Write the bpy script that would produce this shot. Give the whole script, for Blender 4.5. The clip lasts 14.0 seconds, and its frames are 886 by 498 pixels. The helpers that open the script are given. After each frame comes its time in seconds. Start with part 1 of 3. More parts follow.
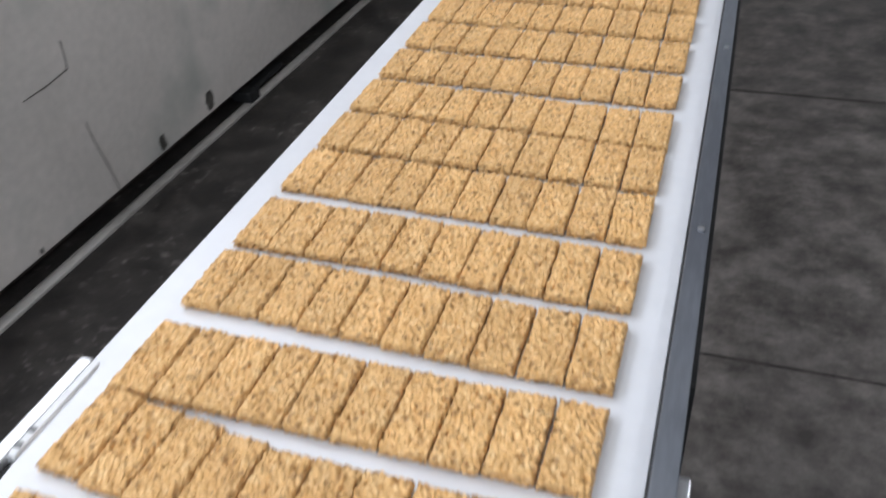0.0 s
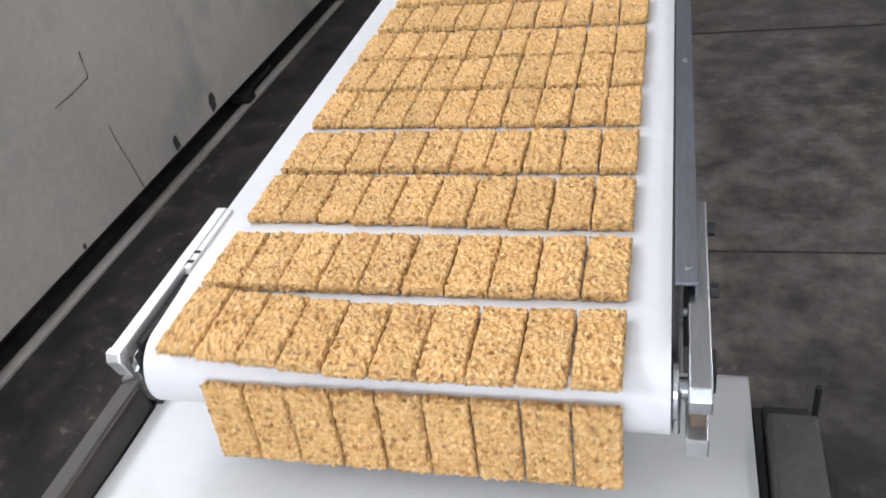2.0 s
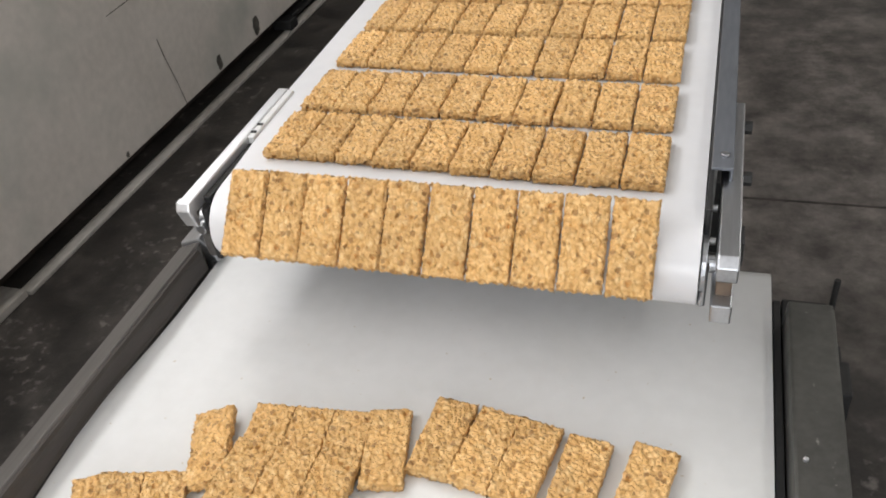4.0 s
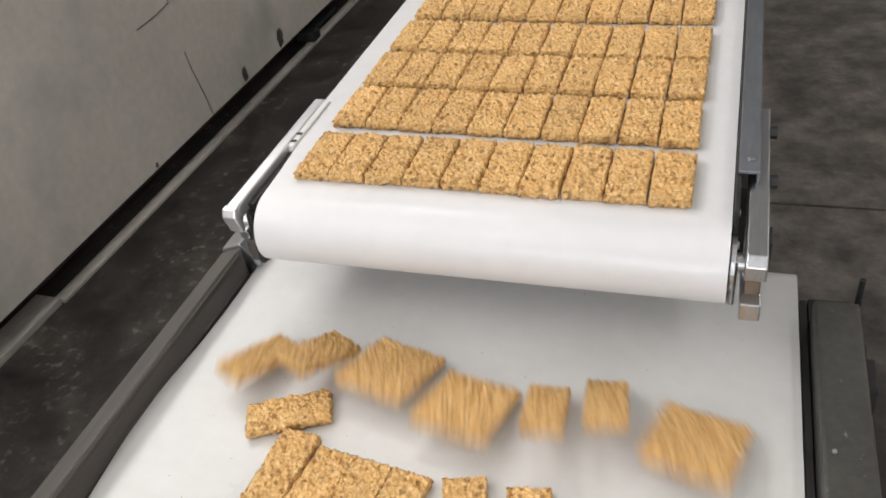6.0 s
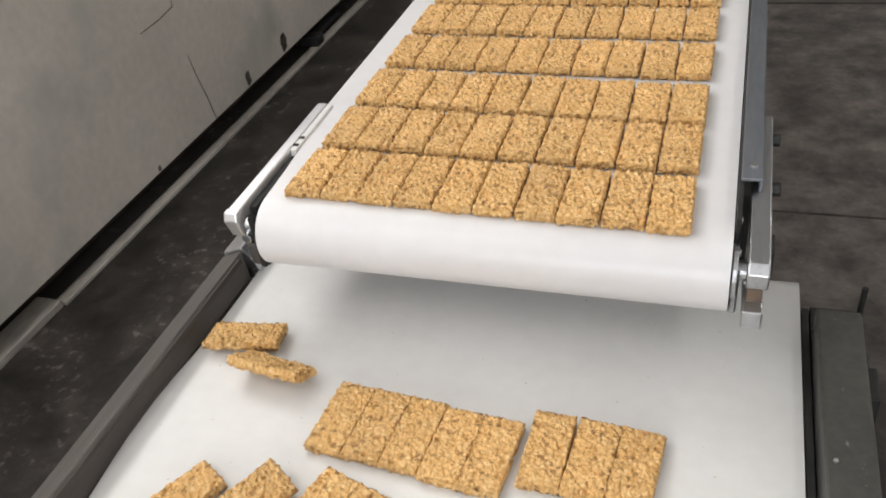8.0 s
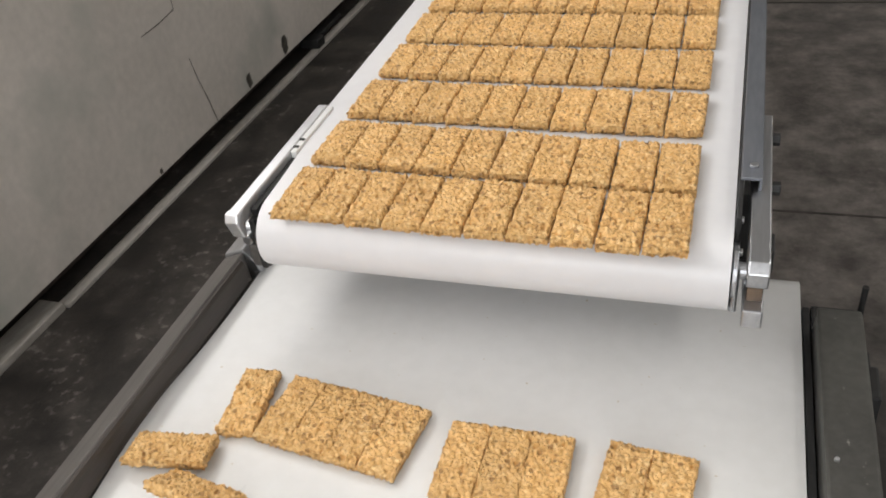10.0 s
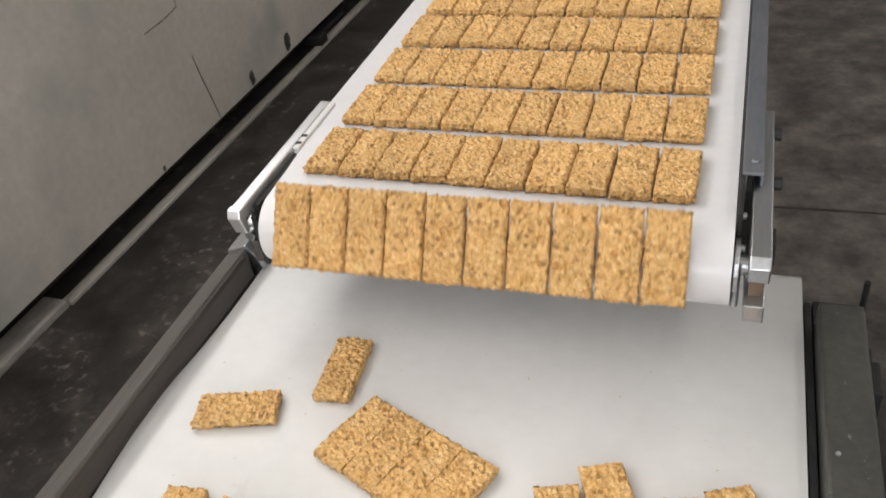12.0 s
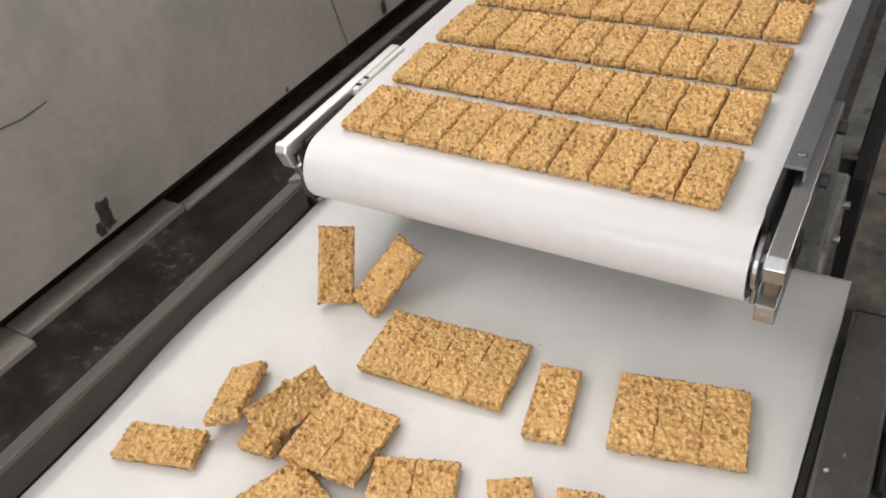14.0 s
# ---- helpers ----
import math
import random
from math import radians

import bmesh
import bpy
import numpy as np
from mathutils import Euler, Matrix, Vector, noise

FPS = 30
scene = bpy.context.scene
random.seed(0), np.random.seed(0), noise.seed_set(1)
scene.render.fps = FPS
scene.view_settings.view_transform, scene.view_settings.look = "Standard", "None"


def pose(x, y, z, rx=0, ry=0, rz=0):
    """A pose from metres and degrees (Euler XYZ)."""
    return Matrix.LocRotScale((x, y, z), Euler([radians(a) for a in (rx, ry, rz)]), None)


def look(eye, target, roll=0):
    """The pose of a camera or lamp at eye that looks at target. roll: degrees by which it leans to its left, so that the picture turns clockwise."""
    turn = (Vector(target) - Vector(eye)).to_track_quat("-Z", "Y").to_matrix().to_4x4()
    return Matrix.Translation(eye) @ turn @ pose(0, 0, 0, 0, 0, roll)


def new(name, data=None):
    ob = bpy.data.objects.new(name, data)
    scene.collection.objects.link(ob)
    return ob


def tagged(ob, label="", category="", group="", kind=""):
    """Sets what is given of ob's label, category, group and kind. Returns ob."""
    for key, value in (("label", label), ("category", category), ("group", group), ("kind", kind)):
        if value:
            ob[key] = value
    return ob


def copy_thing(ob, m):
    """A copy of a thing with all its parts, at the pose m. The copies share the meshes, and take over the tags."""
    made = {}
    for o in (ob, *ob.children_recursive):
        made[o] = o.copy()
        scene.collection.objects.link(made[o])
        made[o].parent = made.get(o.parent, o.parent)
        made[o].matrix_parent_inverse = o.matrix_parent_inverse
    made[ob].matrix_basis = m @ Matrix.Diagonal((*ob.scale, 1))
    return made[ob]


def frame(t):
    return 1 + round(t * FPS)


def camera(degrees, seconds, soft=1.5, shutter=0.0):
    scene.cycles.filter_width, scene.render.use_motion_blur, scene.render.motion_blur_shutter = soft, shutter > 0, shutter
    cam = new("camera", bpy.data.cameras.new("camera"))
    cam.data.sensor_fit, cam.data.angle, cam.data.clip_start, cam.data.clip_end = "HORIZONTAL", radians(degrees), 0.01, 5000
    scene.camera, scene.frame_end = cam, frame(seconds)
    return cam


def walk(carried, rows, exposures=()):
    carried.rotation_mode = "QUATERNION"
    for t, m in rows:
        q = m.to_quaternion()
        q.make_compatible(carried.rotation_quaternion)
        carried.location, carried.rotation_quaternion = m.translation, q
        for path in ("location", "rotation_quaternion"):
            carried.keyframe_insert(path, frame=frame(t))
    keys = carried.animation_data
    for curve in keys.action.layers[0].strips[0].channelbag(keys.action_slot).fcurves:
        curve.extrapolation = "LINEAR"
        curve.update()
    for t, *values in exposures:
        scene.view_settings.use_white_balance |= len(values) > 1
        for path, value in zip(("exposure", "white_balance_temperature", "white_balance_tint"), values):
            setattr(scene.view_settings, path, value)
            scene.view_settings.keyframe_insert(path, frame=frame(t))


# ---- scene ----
cam = camera(55.4, 14.0, 1.75, 0.5)
PATH = [
    (0, (0.242, -0.245, 1.351), (-0.312, 1.266, 0.163), -3.6),
    (0.3, (0.288, -0.315, 1.357), (-0.366, 1.122, 0.13), -6.0),
    (0.5, (0.3, -0.342, 1.34), (-0.402, 1.064, 0.104), -7.8),
    (1, (0.286, -0.388, 1.32), (-0.358, 1.089, 0.135), -8.8),
    (1.5, (0.241, -0.47, 1.317), (-0.311, 1.041, 0.129), -11.6),
    (2, (0.234, -0.536, 1.321), (-0.283, 1.012, 0.164), -10.1),
    (2.5, (0.225, -0.548, 1.317), (-0.309, 1.007, 0.178), -8.5),
    (3, (0.231, -0.573, 1.298), (-0.306, 0.939, 0.105), -8.1),
    (3.2, (0.233, -0.588, 1.293), (-0.312, 0.892, 0.062), -8.0),
    (5.3, (0.218, -0.655, 1.302), (-0.367, 0.815, 0.079), -8.1),
    (5.5, (0.22, -0.657, 1.305), (-0.368, 0.813, 0.083), -8.6),
    (6, (0.22, -0.662, 1.31), (-0.38, 0.814, 0.101), -8.7),
    (6.5, (0.219, -0.663, 1.307), (-0.382, 0.813, 0.099), -8.3),
    (7, (0.221, -0.659, 1.306), (-0.379, 0.817, 0.097), -8.4),
    (7.5, (0.219, -0.662, 1.307), (-0.386, 0.816, 0.102), -8.3),
    (8, (0.22, -0.661, 1.309), (-0.385, 0.821, 0.111), -8.3),
    (10.5, (0.222, -0.662, 1.309), (-0.389, 0.821, 0.114), -8.7),
    (11, (0.216, -0.661, 1.306), (-0.399, 0.817, 0.107), -8.3),
    (11.5, (0.222, -0.66, 1.306), (-0.393, 0.815, 0.103), -8.5),
    (12, (0.224, -0.664, 1.308), (-0.393, 0.813, 0.11), -8.9),
    (12.5, (0.222, -0.675, 1.31), (-0.408, 0.801, 0.116), -9.0),
    (13, (0.223, -0.668, 1.308), (-0.4, 0.794, 0.093), -9.4),
    (13.3, (0.222, -0.666, 1.29), (-0.425, 0.786, 0.077), -9.3),
    (13.5, (0.237, -0.653, 1.301), (-0.495, 0.737, 0.063), -10.1),
    (13.7, (0.294, -0.632, 1.299), (-0.548, 0.699, 0.067), -9.5),
    (14, (0.323, -0.619, 1.314), (-0.563, 0.645, 0.042), -9.4),
]
# the film's own exposure and white balance: seconds, stops, kelvin, tint
EXPOSURES = [(0, 0.06, 5750, 11), (1, -0.02, 5800, 11), (2, 0.22, 5950, 12), (2.5, 0.08, 6250, 11), (3, 0.02, 6350, 11), (5.5, -0.06, 6550, 11), (10.5, -0.06, 6600, 11), (14, -0.11, 6700, 12)]
walk(cam, [(t, look(eye, target, roll)) for t, eye, target, roll in PATH], EXPOSURES)

# ---- light ----
world = bpy.data.worlds.new("world")
scene.world = world
world.use_nodes = True
sky = world.node_tree.nodes.new("ShaderNodeTexSky")
sky.sky_type, sky.sun_disc = "NISHITA", False
sky.sun_elevation, sky.sun_rotation = radians(40), radians(-70)
world.node_tree.links.new(sky.outputs[0], world.node_tree.nodes["Background"].inputs[0])
world.node_tree.nodes["Background"].inputs[1].default_value = 0.1


def area_lamp(name, m, sx, sy, watts, colour):
    data = bpy.data.lights.new(name, "AREA")
    data.shape, data.size, data.size_y, data.energy, data.color = "RECTANGLE", sx, sy, watts, colour
    ob = new(name, data)
    ob.matrix_basis = m
    return ob


WALL_TURN = -1.2          # the housing wall is not quite parallel to the belts
WALL = pose(-1.340, 1.38, 0, 0, 0, WALL_TURN)
CEILING = 3.3
# daylight through the window band high in the left wall
area_lamp("unseen_window_light", WALL @ pose(-0.06, -1.7, 2.40, 0, -90, 0), 0.75, 4.2, 58, (1.0, 0.99, 0.97))
# front fill through an assumed window behind the camera, added and never seen
area_lamp("unseen_window_light", pose(0.4, -3.40, 1.75, 90, 0, 0), 3.0, 1.3, 54, (0.98, 0.99, 1.0))
# assumed ceiling tubes, out of view, added to light the room
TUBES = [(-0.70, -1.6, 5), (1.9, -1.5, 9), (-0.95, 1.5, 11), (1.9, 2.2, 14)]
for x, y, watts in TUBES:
    area_lamp("assumed_tube_light", pose(x, y, CEILING - 0.115), 0.16, 1.15, watts, (1.0, 0.98, 0.94))


# ---- materials ----
def nodes_of(m):
    return m.node_tree.nodes, m.node_tree.links


def surface(name, light, dark, scale=6.0, rough=(0.4, 0.6), metal=0.0, bump=0.15, fine=120.0, spots=None, stretch=(1, 1, 1), coat=0.0, spec=0.5, detail=6.0, bias=(0.35, 0.65), bump_d=0.002):
    """A painted, metal or mineral surface with tone changes at two scales, roughness wear and fine relief."""
    m = bpy.data.materials.new(name)
    m.use_nodes = True
    n, l = nodes_of(m)
    b = n["Principled BSDF"]
    tc = n.new("ShaderNodeTexCoord")
    mp = n.new("ShaderNodeMapping")
    mp.inputs["Scale"].default_value = stretch
    l.new(tc.outputs["Object"], mp.inputs[0])
    big = n.new("ShaderNodeTexNoise")
    big.inputs["Scale"].default_value, big.inputs["Detail"].default_value = scale, detail
    small = n.new("ShaderNodeTexNoise")
    small.inputs["Scale"].default_value, small.inputs["Detail"].default_value = fine, 4
    for t in (big, small):
        l.new(mp.outputs[0], t.inputs["Vector"])
    add = n.new("ShaderNodeMath")
    add.operation = "MULTIPLY_ADD"
    l.new(small.outputs[0], add.inputs[0])
    add.inputs[1].default_value = 0.35
    l.new(big.outputs[0], add.inputs[2])
    sub = n.new("ShaderNodeMath")
    sub.operation = "SUBTRACT"
    l.new(add.outputs[0], sub.inputs[0])
    sub.inputs[1].default_value = 0.175
    ramp = n.new("ShaderNodeValToRGB")
    ramp.color_ramp.elements[0].position, ramp.color_ramp.elements[1].position = bias
    ramp.color_ramp.elements[0].color, ramp.color_ramp.elements[1].color = (*dark, 1), (*light, 1)
    l.new(sub.outputs[0], ramp.inputs[0])
    colour = ramp.outputs[0]
    if spots:
        sc, lo, hi, col = spots
        v = n.new("ShaderNodeTexNoise")
        v.inputs["Scale"].default_value, v.inputs["Detail"].default_value = sc, 3
        l.new(tc.outputs["Object"], v.inputs["Vector"])
        r = n.new("ShaderNodeValToRGB")
        r.color_ramp.elements[0].position, r.color_ramp.elements[1].position = lo, hi
        l.new(v.outputs[0], r.inputs[0])
        mix = n.new("ShaderNodeMix")
        mix.data_type = "RGBA"
        l.new(r.outputs[0], mix.inputs["Factor"])
        l.new(colour, mix.inputs["A"])
        mix.inputs["B"].default_value = (*col, 1)
        colour = mix.outputs["Result"]
    l.new(colour, b.inputs["Base Color"])
    rr = n.new("ShaderNodeMapRange")
    rr.inputs["To Min"].default_value, rr.inputs["To Max"].default_value = rough
    l.new(big.outputs[0], rr.inputs[0])
    l.new(rr.outputs[0], b.inputs["Roughness"])
    b.inputs["Metallic"].default_value = metal
    b.inputs["Specular IOR Level"].default_value = spec
    b.inputs["Coat Weight"].default_value = coat
    if bump:
        bp = n.new("ShaderNodeBump")
        bp.inputs["Strength"].default_value, bp.inputs["Distance"].default_value = bump, bump_d
        l.new(sub.outputs[0], bp.inputs["Height"])
        l.new(bp.outputs[0], b.inputs["Normal"])
    return m


def cereal_material():
    """Puffed grain and nut pieces set in golden syrup: every granule has its own tone."""
    m = bpy.data.materials.new("cereal")
    m.use_nodes = True
    n, l = nodes_of(m)
    b = n["Principled BSDF"]
    tc, info = n.new("ShaderNodeTexCoord"), n.new("ShaderNodeObjectInfo")
    off = n.new("ShaderNodeVectorMath")
    off.operation = "SCALE"
    comb = n.new("ShaderNodeCombineXYZ")
    for i in range(3):
        l.new(info.outputs["Random"], comb.inputs[i])
    l.new(comb.outputs[0], off.inputs[0])
    off.inputs["Scale"].default_value = 7.0
    pos = n.new("ShaderNodeVectorMath")
    l.new(tc.outputs["Object"], pos.inputs[0])
    l.new(off.outputs[0], pos.inputs[1])
    warp = n.new("ShaderNodeTexNoise")
    warp.inputs["Scale"].default_value = 260
    l.new(pos.outputs[0], warp.inputs["Vector"])
    mixv = n.new("ShaderNodeVectorMath")
    mixv.operation = "MULTIPLY_ADD"
    l.new(warp.outputs["Color"], mixv.inputs[0])
    mixv.inputs[1].default_value = (0.004, 0.004, 0.004)
    l.new(pos.outputs[0], mixv.inputs[2])
    cells = n.new("ShaderNodeTexVoronoi")
    cells.inputs["Scale"].default_value = 245
    l.new(mixv.outputs[0], cells.inputs["Vector"])
    ramp = n.new("ShaderNodeValToRGB")
    cr = ramp.color_ramp
    stops = [(0.0, (0.60, 0.33, 0.11)), (0.10, (0.73, 0.43, 0.155)), (0.45, (0.79, 0.485, 0.19)), (0.85, (0.84, 0.54, 0.23)), (1.0, (0.88, 0.61, 0.29))]
    cr.elements[0].color, cr.elements[1].color = (*stops[0][1], 1), (*stops[-1][1], 1)
    for p, c in stops[1:-1]:
        e = cr.elements.new(p)
        e.color = (*c, 1)
    sep = n.new("ShaderNodeSeparateColor")
    l.new(cells.outputs["Color"], sep.inputs[0])
    l.new(sep.outputs[0], ramp.inputs[0])
    # syrup between the granules
    gap = n.new("ShaderNodeMapRange")
    gap.inputs["From Min"].default_value, gap.inputs["From Max"].default_value = 0.45, 0.85
    gap.inputs["To Min"].default_value, gap.inputs["To Max"].default_value = 0.0, 0.5
    l.new(cells.outputs["Distance"], gap.inputs[0])
    mix = n.new("ShaderNodeMix")
    mix.data_type = "RGBA"
    l.new(gap.outputs[0], mix.inputs["Factor"])
    l.new(ramp.outputs[0], mix.inputs["A"])
    mix.inputs["B"].default_value = (0.50, 0.25, 0.075, 1)
    # roasted specks and pits: the pits' shade is put into the colour
    sp = n.new("ShaderNodeTexVoronoi")
    sp.inputs["Scale"].default_value = 140
    l.new(mixv.outputs[0], sp.inputs["Vector"])
    near = n.new("ShaderNodeMath")
    near.operation = "LESS_THAN"
    l.new(sp.outputs["Distance"], near.inputs[0])
    near.inputs[1].default_value = 0.36
    sep2 = n.new("ShaderNodeSeparateColor")
    l.new(sp.outputs["Color"], sep2.inputs[0])
    few = n.new("ShaderNodeMath")
    few.operation = "LESS_THAN"
    l.new(sep2.outputs[1], few.inputs[0])
    few.inputs[1].default_value = 0.30
    both = n.new("ShaderNodeMath")
    both.operation = "MULTIPLY"
    l.new(near.outputs[0], both.inputs[0])
    l.new(few.outputs[0], both.inputs[1])
    soft = n.new("ShaderNodeMath")
    soft.operation = "MULTIPLY"
    l.new(both.outputs[0], soft.inputs[0])
    soft.inputs[1].default_value = 0.8
    mix2 = n.new("ShaderNodeMix")
    mix2.data_type = "RGBA"
    l.new(soft.outputs[0], mix2.inputs["Factor"])
    l.new(mix.outputs["Result"], mix2.inputs["A"])
    mix2.inputs["B"].default_value = (0.35, 0.172, 0.056, 1)
    # broad roasting tone and a tone of its own for each bar
    tone = n.new("ShaderNodeTexNoise")
    tone.inputs["Scale"].default_value = 22
    l.new(pos.outputs[0], tone.inputs["Vector"])
    val = n.new("ShaderNodeMapRange")
    val.inputs["To Min"].default_value, val.inputs["To Max"].default_value = 0.89, 1.21
    l.new(tone.outputs[0], val.inputs[0])
    own = n.new("ShaderNodeMapRange")
    own.inputs["To Min"].default_value, own.inputs["To Max"].default_value = 0.94, 1.05
    l.new(info.outputs["Random"], own.inputs[0])
    vv = n.new("ShaderNodeMath")
    vv.operation = "MULTIPLY"
    l.new(val.outputs[0], vv.inputs[0])
    l.new(own.outputs[0], vv.inputs[1])
    hsv = n.new("ShaderNodeHueSaturation")
    l.new(mix2.outputs["Result"], hsv.inputs["Color"])
    l.new(vv.outputs[0], hsv.inputs["Value"])
    hsv.inputs["Saturation"].default_value = 1.0
    l.new(hsv.outputs[0], b.inputs["Base Color"])
    b.inputs["Roughness"].default_value = 0.42
    b.inputs["Specular IOR Level"].default_value = 0.45
    bp = n.new("ShaderNodeBump")
    bp.invert = True
    bp.inputs["Strength"].default_value, bp.inputs["Distance"].default_value = 1.0, 0.0032
    deep = n.new("ShaderNodeMath")
    deep.operation = "MULTIPLY_ADD"
    l.new(both.outputs[0], deep.inputs[0])
    deep.inputs[1].default_value = 0.9
    l.new(cells.outputs["Distance"], deep.inputs[2])
    l.new(deep.outputs[0], bp.inputs["Height"])
    l.new(bp.outputs[0], b.inputs["Normal"])
    return m


CEREAL = cereal_material()
BELT_WHITE = surface("belt_white", (0.72, 0.72, 0.735), (0.67, 0.67, 0.685), 5, (0.26, 0.38), 0, 0.05, 60, spec=0.5, bump_d=0.001)
BELT_CREAM = surface("belt_cream", (0.69, 0.69, 0.685), (0.63, 0.63, 0.62), 5, (0.24, 0.34), 0, 0.05, 60, spec=0.35, spots=(160, 0.73, 0.76, (0.45, 0.36, 0.22)), bump_d=0.001)
STEEL = surface("brushed_steel", (0.62, 0.63, 0.65), (0.45, 0.46, 0.48), 14, (0.25, 0.45), 1.0, 0.12, 300, stretch=(1, 0.08, 1))
LIP_RUBBER = surface("brown_rubber", (0.060, 0.050, 0.043), (0.032, 0.027, 0.024), 10, (0.42, 0.6), 0.0, 0.12, 200, stretch=(1, 0.1, 1))
DULL_STEEL = surface("dull_steel", (0.175, 0.164, 0.155), (0.11, 0.103, 0.097), 10, (0.36, 0.52), 0.6, 0.12, 200, stretch=(1, 0.1, 1))
ALUMINIUM = surface("milled_aluminium", (0.80, 0.80, 0.81), (0.68, 0.68, 0.69), 18, (0.26, 0.42), 0.75, 0.1, 260, stretch=(1, 0.1, 1))
RAIL_GREY = surface("rail_grey", (0.25, 0.265, 0.295), (0.17, 0.18, 0.205), 12, (0.35, 0.5), 0.7, 0.1, 200, stretch=(1, 0.15, 1))
DARK_STEEL = surface("dark_steel", (0.085, 0.083, 0.075), (0.05, 0.049, 0.044), 9, (0.38, 0.55), 0.3, 0.15, 150, spots=(90, 0.70, 0.74, (0.22, 0.21, 0.19)))
BLACK = surface("black_rubber", (0.022, 0.022, 0.022), (0.010, 0.010, 0.010), 30, (0.5, 0.7), 0, 0.1, 200)
BROWN = surface("stained_spacer", (0.16, 0.115, 0.08), (0.09, 0.065, 0.05), 60, (0.45, 0.65), 0, 0.1, 300)
FRAME_GREY = surface("frame_paint", (0.32, 0.33, 0.325), (0.19, 0.19, 0.185), 14, (0.4, 0.6), 0, 0.2, 120, spots=(30, 0.60, 0.72, (0.10, 0.085, 0.07)))
WALL_PAINT = surface("wall_paint", (0.69, 0.635, 0.58), (0.54, 0.50, 0.455), 1.6, (0.4, 0.6), 0, 0.14, 40, spots=(3.4, 0.52, 0.78, (0.40, 0.405, 0.365)), bump_d=0.003)
SKIRTING = surface("dark_skirting", (0.085, 0.064, 0.052), (0.048, 0.038, 0.032), 8, (0.5, 0.8), 0, 0.3, 90)
STRIP = surface("floor_strip", (0.52, 0.49, 0.45), (0.30, 0.28, 0.25), 5, (0.35, 0.6), 0.2, 0.2, 80, stretch=(1, 0.3, 1))


def floor_material():
    """Worn grey-brown concrete: pale in a strip beside the line, much darker elsewhere, with pale chips."""
    m = bpy.data.materials.new("worn_concrete")
    m.use_nodes = True
    n, l = nodes_of(m)
    b = n["Principled BSDF"]
    tc = n.new("ShaderNodeTexCoord")

    def tex(scale, detail, rough=0.55):
        t = n.new("ShaderNodeTexNoise")
        t.inputs["Scale"].default_value, t.inputs["Detail"].default_value, t.inputs["Roughness"].default_value = scale, detail, rough
        l.new(tc.outputs["Object"], t.inputs["Vector"])
        return t.outputs[0]

    def ramp(value, stops):
        r = n.new("ShaderNodeValToRGB")
        r.color_ramp.elements[0].position, r.color_ramp.elements[0].color = stops[0][0], (*stops[0][1], 1)
        r.color_ramp.elements[1].position, r.color_ramp.elements[1].color = stops[-1][0], (*stops[-1][1], 1)
        for p, c in stops[1:-1]:
            r.color_ramp.elements.new(p).color = (*c, 1)
        l.new(value, r.inputs[0])
        return r.outputs[0]

    def math_node(op, x, y):
        k = n.new("ShaderNodeMath")
        k.operation = op
        for i, v in enumerate((x, y)):
            if isinstance(v, float):
                k.inputs[i].default_value = v
            else:
                l.new(v, k.inputs[i])
        return k.outputs[0]

    def mixed(fac, x, y):
        k = n.new("ShaderNodeMix")
        k.data_type = "RGBA"
        l.new(fac, k.inputs["Factor"])
        for name, v in (("A", x), ("B", y)):
            if isinstance(v, tuple):
                k.inputs[name].default_value = (*v, 1)
            else:
                l.new(v, k.inputs[name])
        return k.outputs["Result"]

    mottle = tex(8, 9, 0.70)
    pale_ground = ramp(mottle, [(0.36, (0.060, 0.052, 0.046)), (0.5, (0.140, 0.124, 0.112)), (0.66, (0.25, 0.226, 0.205))])
    dark_ground = ramp(mottle, [(0.36, (0.010, 0.0086, 0.0075)), (0.5, (0.026, 0.0222, 0.0193)), (0.66, (0.064, 0.0556, 0.0488))])
    # the pale strip runs along the line and fades out with ragged edges
    xyz = n.new("ShaderNodeSeparateXYZ")
    l.new(tc.outputs["Object"], xyz.inputs[0])
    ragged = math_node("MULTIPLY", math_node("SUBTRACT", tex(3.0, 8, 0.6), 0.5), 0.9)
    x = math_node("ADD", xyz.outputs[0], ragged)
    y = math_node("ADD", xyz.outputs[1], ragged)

    def step(value, lo, hi):
        k = n.new("ShaderNodeMapRange")
        k.interpolation_type = "SMOOTHSTEP"
        k.inputs["From Min"].default_value, k.inputs["From Max"].default_value = lo, hi
        l.new(value, k.inputs[0])
        return k.outputs[0]

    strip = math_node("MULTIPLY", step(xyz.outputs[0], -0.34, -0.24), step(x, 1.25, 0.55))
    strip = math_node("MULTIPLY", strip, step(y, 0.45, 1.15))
    colour = mixed(strip, dark_ground, pale_ground)
    chips = ramp(tex(36, 4), [(0.56, (0, 0, 0)), (0.68, (1, 1, 1))])
    few = ramp(tex(4.0, 4), [(0.46, (0, 0, 0)), (0.62, (0.55, 0.55, 0.55))])
    colour = mixed(math_node("MULTIPLY", chips, few), colour, (0.24, 0.215, 0.195))
    l.new(colour, b.inputs["Base Color"])
    l.new(ramp(mottle, [(0.3, (0.42, 0.42, 0.42)), (0.7, (0.72, 0.72, 0.72))]), b.inputs["Roughness"])
    bp = n.new("ShaderNodeBump")
    bp.inputs["Strength"].default_value, bp.inputs["Distance"].default_value = 0.6, 0.006
    l.new(mottle, bp.inputs["Height"])
    l.new(bp.outputs[0], b.inputs["Normal"])
    return m


